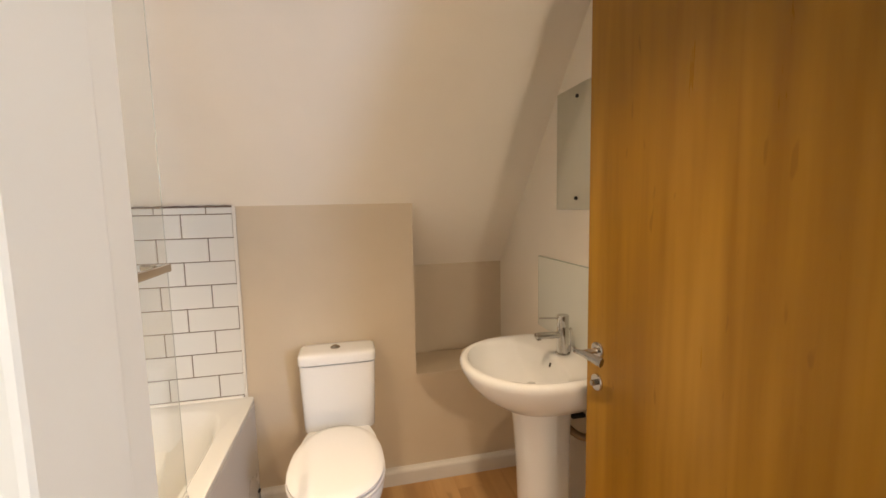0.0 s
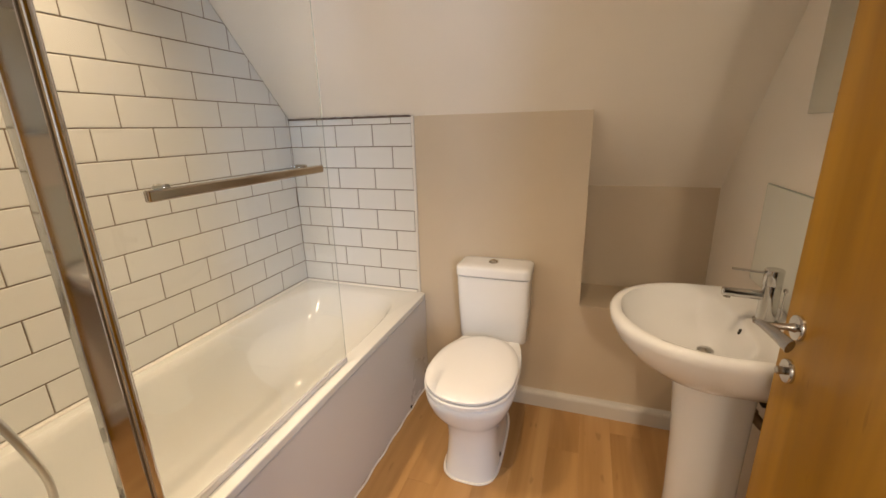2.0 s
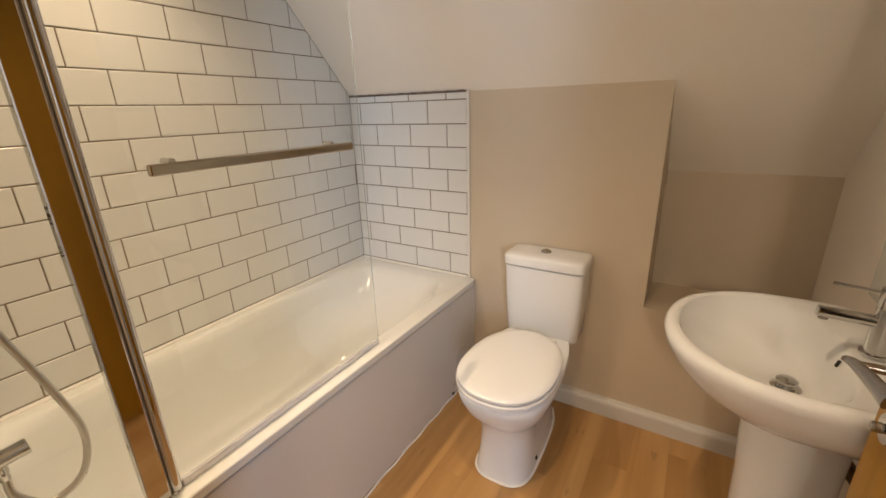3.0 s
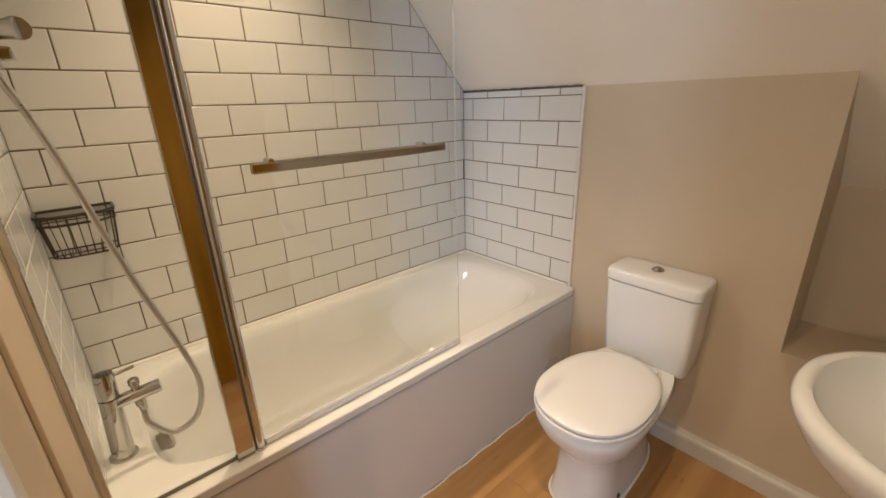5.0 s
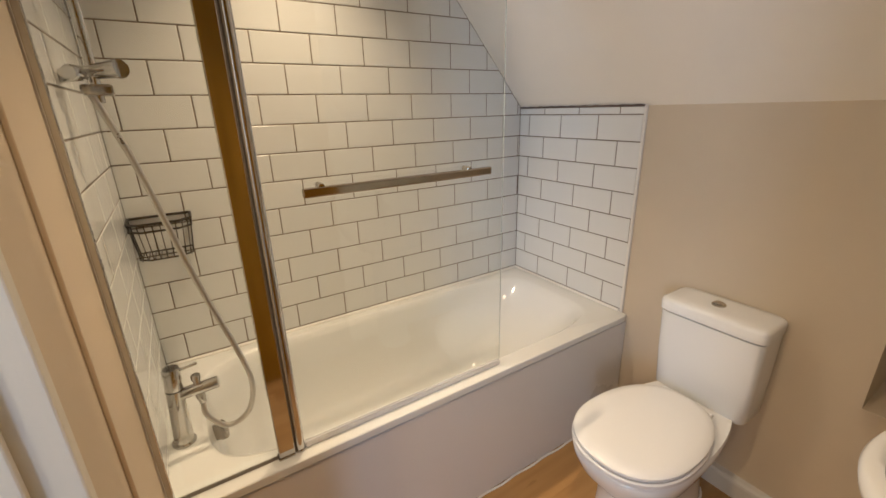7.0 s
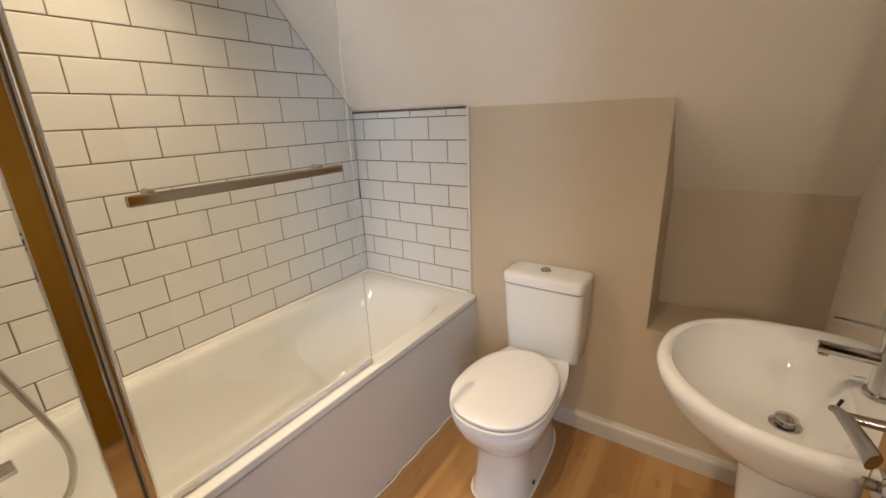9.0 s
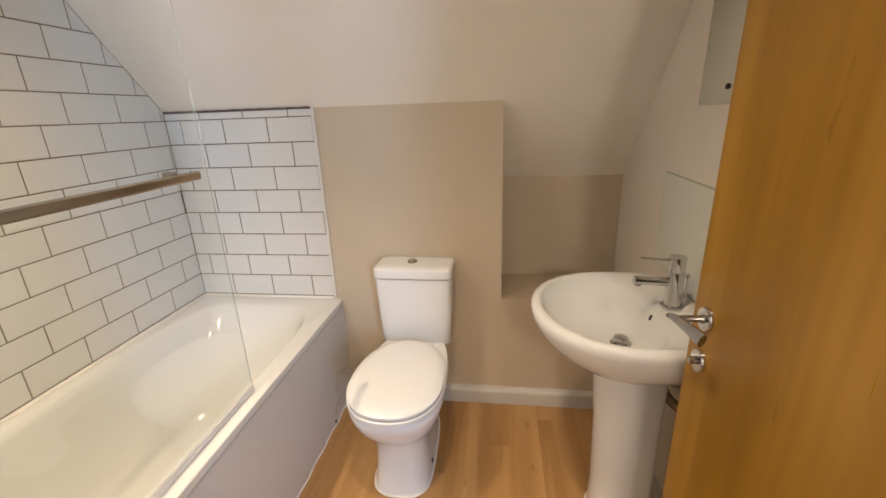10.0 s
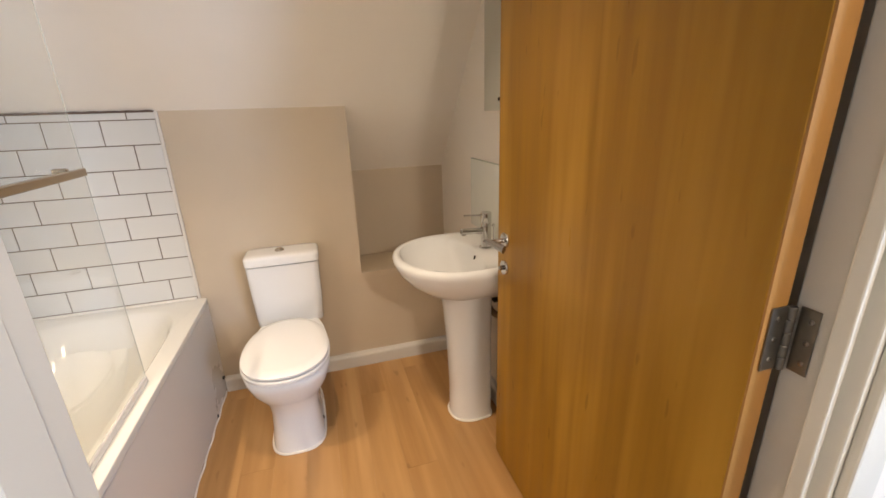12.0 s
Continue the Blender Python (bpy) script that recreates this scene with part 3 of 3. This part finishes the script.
put(toilet, part("seat_ring", loft([seat_ring(0.409, 0.168, 1.358, 1.825), seat_ring(0.412, 0.174, 1.352, 1.83), seat_ring(0.424, 0.175, 1.351, 1.83), seat_ring(0.428, 0.171, 1.355, 1.826)]), SEAT, None, "white plastic seat"))
put(toilet, part("lid", loft([seat_ring(0.4325, 0.165, 1.361, 1.822), seat_ring(0.436, 0.172, 1.354, 1.828), seat_ring(0.444, 0.172, 1.354, 1.828),
                              seat_ring(0.450, 0.166, 1.361, 1.822), seat_ring(0.4535, 0.14, 1.396, 1.80), seat_ring(0.455, 0.07, 1.49, 1.70)]), SEAT, None, "closed white plastic lid"))
for x in (WX - 0.075, WX + 0.075):
    put(toilet, part("seat_hinge", rod((x - 0.018, 1.822, 0.424), (x + 0.018, 1.822, 0.424), 0.011, 16, edge=0.002), SEAT, None))


def tank_ring(z, x0, x1, y0, y1, power=9):
    mx, my = (x0 + x1) / 2, (y0 + y1) / 2
    return oval(mx, my, z, mx - x0, x1 - mx, my - y0, y1 - my, power, 64)


TXM = -0.024
put(toilet, part("cistern", loft([tank_ring(0.392, TXM - 0.148, TXM + 0.148, 1.888, 2.028, 7), tank_ring(0.402, TXM - 0.152, TXM + 0.152, 1.882, 2.030, 8),
                                  tank_ring(0.55, TXM - 0.158, TXM + 0.158, 1.872, 2.030, 8), tank_ring(0.708, TXM - 0.162, TXM + 0.162, 1.864, 2.030, 8)]), CERAMIC, None, smooth=50))
put(toilet, part("cistern_lid", loft([tank_ring(0.7115, TXM - 0.160, TXM + 0.160, 1.867, 2.030, 8), tank_ring(0.7145, TXM - 0.165, TXM + 0.165, 1.860, 2.031, 8), tank_ring(0.745, TXM - 0.166, TXM + 0.166, 1.859, 2.031, 8),
                                      tank_ring(0.754, TXM - 0.163, TXM + 0.163, 1.863, 2.029, 8), tank_ring(0.759, TXM - 0.154, TXM + 0.154, 1.875, 2.022, 7), tank_ring(0.7605, TXM - 0.10, TXM + 0.10, 1.905, 2.0, 5)]), CERAMIC, None, smooth=50))
put(toilet, part("flush_button", turned([(0.0215, 0), (0.0215, 0.004), (0.0195, 0.006), (0.0165, 0.0055), (0.0150, 0.0095), (0.010, 0.0125), (0.002, 0.0135)], (WX - 0.003, 1.946, 0.760)), SMOKED, None))
put(toilet, part("floor_sealant", tube([tuple(v) for v in pan_ring(0.004, 0.111, 1.449, 1.965, 3.0)[::4]], 0.005, 6, 3, True), SEALANT, None))
put(toilet, part("bolt_cap", turned([(0.010, 0), (0.010, 0.006), (0.006, 0.010), (0.001, 0.011)], (WX + 0.100, 1.60, 0.035), (1, 0, 0.1)), DARK, None))

toilet.scale = (1, 1, 0.985)

# ---- the basin ----
NX, NY, NZ = 0.660, 1.477, 0.800
basin = thing("pedestal_basin", (0.74, NY, 0), "white ceramic washbasin on a full pedestal", "basin")
BACK = XR - 0.004


def bowl_ring(z, left, right, half, power=2.3, cxx=0.70):
    return oval(cxx, NY, z, cxx - left, right - cxx, half, half, power, 72)


def rim_ring(z, left, half, right=BACK, n=72):
    """A D-shaped ring: rounded towards the room, square against the wall."""
    ring = []
    c = 0.705
    for i in range(n):
        a = 2 * math.pi * i / n
        u, v = math.cos(a), math.sin(a)
        if u < 0:
            x, y = c + (c - left) * -abs(u) ** (2 / 2.15), NY + half * math.copysign(abs(v) ** (2 / 2.15), v)
        else:
            x, y = c + (right - c) * abs(u) ** (2 / 5), NY + (half - 0.045 * abs(u) ** 2) * math.copysign(abs(v) ** (2 / 5), v)
        ring.append(Vector((x, y, z)))
    return ring


rings = [rim_ring(0.622, 0.640, 0.085, 0.82), rim_ring(0.632, 0.590, 0.135, 0.86), rim_ring(0.660, 0.530, 0.190), rim_ring(0.698, 0.480, 0.228), rim_ring(0.735, 0.450, 0.252),
         rim_ring(0.768, 0.434, 0.264), rim_ring(0.785, 0.431, 0.267), rim_ring(0.797, 0.437, 0.262), rim_ring(0.801, 0.449, 0.252), rim_ring(0.7985, 0.461, 0.240, BACK - 0.02),
         bowl_ring(0.792, 0.464, 0.792, 0.230), bowl_ring(0.775, 0.472, 0.783, 0.222), bowl_ring(0.740, 0.492, 0.772, 0.203), bowl_ring(0.705, 0.528, 0.760, 0.168, 2.2),
         bowl_ring(0.682, 0.575, 0.750, 0.125, 2.1), bowl_ring(0.672, 0.625, 0.740, 0.080, 2.0), bowl_ring(0.669, 0.672, 0.728, 0.028, 2.0)]
put(basin, part("bowl", loft(rings, True, True), CERAMIC, None, smooth=60))


def ped_ring(z, left, half, n=48):
    ring = []
    c = 0.745
    for i in range(n):
        a = 2 * math.pi * i / n
        u, v = math.cos(a), math.sin(a)
        x = c + ((c - left) * u if u < 0 else 0.090 * abs(u) ** 0.4)
        ring.append(Vector((x, NY + half * math.copysign(abs(v) ** 0.8, v), z)))
    return ring


put(basin, part("pedestal", loft([ped_ring(0.0, 0.648, 0.090), ped_ring(0.03, 0.650, 0.088), ped_ring(0.15, 0.652, 0.086), ped_ring(0.40, 0.644, 0.088), ped_ring(0.55, 0.632, 0.094), ped_ring(0.640, 0.620, 0.102)]), CERAMIC, None, smooth=60))
put(basin, part("floor_sealant", tube([tuple(v) for v in ped_ring(0.004, 0.645, 0.093)[::3]], 0.005, 6, 3, True), SEALANT, None))
put(basin, part("waste", turned([(0.031, 0), (0.031, 0.003), (0.024, 0.005), (0.012, 0.004), (0.012, 0.014), (0.021, 0.015), (0.022, 0.020), (0.017, 0.024), (0.002, 0.025)], (0.700, NY, 0.6685)), CHROME, None))
# solid dark pill on the bowl: its colour stands in for the hole's shade
put(basin, part("overflow_hole_shade", rod((0.7775, NY, 0.766), (0.7735, NY, 0.750), 0.0038, 10, edge=0.001), DARK, None))
pipe = tube([(0.826, 1.470, 0.522), (0.838, 1.448, 0.514), (0.852, 1.425, 0.502), (0.872, 1.404, 0.495), (0.8985, 1.398, 0.494)], 0.014, 14, 5)
put(basin, part("waste_pipe", pipe, BROWNPIPE, None, "dull brown-tinted waste pipe"))
put(basin, part("pipe_nut", rod((0.829, 1.464, 0.521), (0.837, 1.449, 0.515), 0.019, 18, edge=0.002), BROWNPIPE, None))
put(basin, part("wall_bracket", box(0.845, XR, NY - 0.05, NY - 0.02, 0.556, 0.570, 0.003), DARK, None))

AX = 0.828
tap = thing("basin_mixer_tap", (AX, NY, 0.799), "chrome mono basin mixer with a pin lever", "tap")
put(tap, part("body", turned([(0.029, 0), (0.029, 0.004), (0.0225, 0.006), (0.0218, 0.105), (0.0218, 0.106)], (AX, NY, 0.7985)), CHROME, None))
put(tap, part("cap", turned([(0.0218, 0), (0.0224, 0.001), (0.0224, 0.042), (0.020, 0.044), (0.002, 0.043)], (AX, NY, 0.905)), CHROME, None))
put(tap, part("spout", rod((AX, NY, 0.872), (AX - 0.112, NY, 0.876), 0.0128, 20, edge=0.002), CHROME, None))
put(tap, part("aerator", rod((AX - 0.099, NY, 0.868), (AX - 0.099, NY, 0.860), 0.009, 16), BRUSHED, None))
put(tap, part("lever", rod((AX - 0.015, NY, 0.938), (AX - 0.098, NY, 0.944), 0.0036, 10, edge=0.001), CHROME, None))
put(tap, part("popup_rod", rod((AX + 0.033, NY, 0.80), (AX + 0.033, NY, 0.885), 0.0025, 8), CHROME, None))
put(tap, part("popup_knob", turned([(0.003, 0), (0.006, 0.004), (0.006, 0.010), (0.002, 0.014)], (AX + 0.033, NY, 0.883)), CHROME, None))

splash = thing("splashback", (XR, 1.47, 0.81), "pale glass splashback on the wall behind the basin", "splashback")
put(splash, part("panel", box(XR - 0.008, XR - 0.001, 1.150, 1.817, 0.812, 1.132), SPLASH, None))
put(splash, part("polished_edge", box(XR - 0.008, XR - 0.001, 1.150, 1.820, 1.132, 1.135), SPLASHEDGE, None, "polished glass edge"))
put(splash, part("polished_edge", box(XR - 0.008, XR - 0.001, 1.817, 1.820, 0.812, 1.132), SPLASHEDGE, None, "polished glass edge"))
mirror = thing("mirror", (XR, 1.35, 1.345), "frameless wall mirror fixed with small dark screws", "mirror")
put(mirror, part("silvered_face", box(XR - 0.0065, XR - 0.0055, 1.061, 1.654, 1.346, 1.804), MIRROR, None))
put(mirror, part("edge", box(XR - 0.0055, XR - 0.001, 1.060, 1.655, 1.345, 1.805, 0.0008, 1), SPLASH, None, "ground glass edge"))
for y in (1.505, 1.21):
    for z in (1.388, 1.765):
        put(mirror, part("screw_cap", turned([(0.007, 0), (0.007, 0.003), (0.004, 0.005), (0.001, 0.0055)], (XR - 0.0065, y, z), (-1, 0, 0), 16), DARK, None))

# ---- ceiling lamps ----
for lx, ly, share in DOWNLIGHTS:
    dl = thing("downlight", (lx, ly, CEIL), "recessed ceiling spotlight with a chrome ring", "ceiling light", "bathroom downlights")
    put(dl, part("ring", tube([(lx + 0.038 * math.cos(a), ly + 0.038 * math.sin(a), CEIL - 0.003) for a in [k * math.pi / 6 for k in range(12)]], 0.006, 8, 2, True), CHROME, None))
    put(dl, part("lens", turned([(0.020, 0), (0.020, 0.002), (0.001, 0.003)], (lx, ly, CEIL - 0.006), (0, 0, 1)), LENS, None))

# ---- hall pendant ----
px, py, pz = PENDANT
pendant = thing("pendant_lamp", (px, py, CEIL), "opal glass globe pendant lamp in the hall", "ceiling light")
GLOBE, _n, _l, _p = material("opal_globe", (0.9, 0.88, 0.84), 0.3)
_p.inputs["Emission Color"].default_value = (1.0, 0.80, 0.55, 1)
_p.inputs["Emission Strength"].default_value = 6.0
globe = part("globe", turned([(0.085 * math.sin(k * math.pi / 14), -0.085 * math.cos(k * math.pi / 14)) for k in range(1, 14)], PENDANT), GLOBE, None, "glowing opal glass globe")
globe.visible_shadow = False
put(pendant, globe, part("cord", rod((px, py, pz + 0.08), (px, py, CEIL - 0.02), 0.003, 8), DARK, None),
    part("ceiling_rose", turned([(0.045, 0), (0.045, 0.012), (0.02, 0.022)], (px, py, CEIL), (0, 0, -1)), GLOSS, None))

# ---- tiles: one object each, on a grout bed ----
ROW, COL, GAP, Z0 = 0.1017, 0.2025, 0.0042, 0.542


def clip(poly, inside, cut):
    out = []
    for a, b in zip(poly, poly[1:] + poly[:1]):
        if inside(a):
            out.append(a)
        if inside(a) != inside(b):
            out.append(cut(a, b))
    return out


def clip_under(poly, value):
    """Keep what lies below the line v = value(u), a straight line."""
    f = lambda p: value(p[0]) - p[1]
    return clip(poly, lambda p: f(p) >= 0, lambda a, b: (a[0] + (b[0] - a[0]) * f(a) / (f(a) - f(b)), a[1] + (b[1] - a[1]) * f(a) / (f(a) - f(b))))


def tile_mesh(poly, depth, plane):
    """A tile with an eased edge: outline at the bed, the same at the shoulder, a smaller face."""
    mu, mv = sum(p[0] for p in poly) / len(poly), sum(p[1] for p in poly) / len(poly)
    ease = 0.0016

    def inset(p):
        return (p[0] + max(-ease, min(ease, (mu - p[0]) * 0.5)), p[1] + max(-ease, min(ease, (mv - p[1]) * 0.5)))

    bm = bmesh.new()
    loft([[plane(u, v, 0) for u, v in poly], [plane(u, v, depth - 0.0012) for u, v in poly], [plane(*inset(p), depth) for p in poly]], False, True, bm)
    return finish("tile", bm, TILE)


shared = {}


def lay(parent, plane, u0, u1, z0, z1, phase_even, phase_odd, under=None, depth=0.0085, drift=0.0):
    """Brick bond rows on a wall. plane(u, v, w) gives the place of a point w metres proud of the wall."""
    k = math.floor((z0 - Z0) / ROW)
    while Z0 + k * ROW < z1:
        v0, v1 = max(z0, Z0 + k * ROW + GAP / 2), min(z1, Z0 + (k + 1) * ROW - GAP / 2)
        phase = (phase_even if k % 2 == 0 else phase_odd) + drift * max(0, 8 - k) + random.uniform(-0.0015, 0.0015)
        n = math.floor((u0 - phase) / COL)
        while phase + n * COL < u1:
            a, b = max(u0, phase + n * COL + GAP / 2), min(u1, phase + (n + 1) * COL - GAP / 2)
            n += 1
            if b - a < 0.006 or v1 - v0 < 0.006:
                continue
            poly = [(a, v0), (b, v0), (b, v1), (a, v1)]
            if under:
                poly = clip_under(poly, under)
                if len(poly) < 3 or max(p[1] for p in poly) - v0 < 0.006:
                    continue
            uc, vc = (a + b) / 2, (v0 + v1) / 2
            local = [(round(u - uc, 4), round(v - vc, 4)) for u, v in poly]
            key = (parent.name, tuple(local))
            if key not in shared:
                shared[key] = tile_mesh(local, depth, lambda u, v, w: Vector(plane(u, v, w)) - Vector(plane(0, 0, 0)))
            t = new("tile", shared[key])
            t.parent = parent
            t.location = plane(uc, vc, 0)
            t.rotation_euler = [radians(random.uniform(-0.12, 0.12)) for _ in range(3)]
        k += 1


on_left = lambda u, v, w: (XL + w, u, v)
on_far = lambda u, v, w: (u, YF - w, v)
on_near = lambda u, v, w: (u, YN + w, v)
under_slope = lambda y: slope_z(y) - 0.006
XT = -0.440
part("grout_bed", prism([(YN, 0.50), (YF, 0.50), (YF, slope_z(YF)), (YK, CEIL), (YN, CEIL)], "x", XL, XL + 0.0065), GROUT, wall_left, "grey-brown grout")
part("grout_bed", box(XL, XT, YF - 0.0065, YF, 0.50, ZS + 0.003), GROUT, wall_far, "grey-brown grout")
part("grout_bed", box(XL, -0.462, YN, YN + 0.0065, 0.50, CEIL - 0.001), GROUT, wall_near, "grey-brown grout")
lay(wall_left, on_left, YN + 0.009, YF - 0.009, 0.515, CEIL - 0.003, 1.201, 1.101, under_slope, drift=0.0025)
lay(wall_far, on_far, XL + 0.009, XT, 0.515, ZS - 0.004, XT - 0.1017 - 3 * COL, XT - 4 * COL)
lay(wall_near, on_near, XL + 0.009, -0.464, 0.515, CEIL - 0.003, -0.464 - 0.06 - 4 * COL, -0.464 - 0.16 - 4 * COL)
part("tile_trim", box(XT, XT + 0.012, YF - 0.0105, YF, RIM, ZS + 0.002, 0.002), TRIM, wall_far, "white plastic tile edge trim", None)
part("tile_trim", box(-0.462, -0.456, YN, YN + 0.0100, 0.0, CEIL - 0.002, 0.001), RAWEDGE, wall_near, "brown unsealed tile edge", None)
rag = []
for i in range(30):
    x = XL + 0.01 + i / 29 * (XT - XL - 0.012)
    rag.append((x, YF - 0.011, ZS + 0.001 + 0.0012 * math.sin(i * 2.3)))
part("bare_edge", tube(rag, 0.0038, 6, 2), RAWEDGE, wall_far, "ragged brown gap above the tiles", None)

# ---- floor planks ----
PW, PL = 0.128, 1.20
plank_shared = {}
i = 0
x = XL - 0.03
while x < XR + 0.02:
    y = YH + 0.01 - ((i * 0.43) % 1.0) * PL
    while y < YF + 0.02:
        a, b = max(y, YH + 0.012), min(y + PL - 0.0006, YF + 0.01)
        if b - a > 0.02:
            ln = round(b - a, 4)
            if ln not in plank_shared:
                plank_shared[ln] = finish("plank", box(-PW / 2 + 0.0001, PW / 2 - 0.0001, -ln / 2, ln / 2, -0.008, 0), FLOOR_OAK)
            p = new("plank", plank_shared[ln])
            p.parent = floor
            p.location = (x + PW / 2, (a + b) / 2, 0)
        y += PL
    x += PW
    i += 1
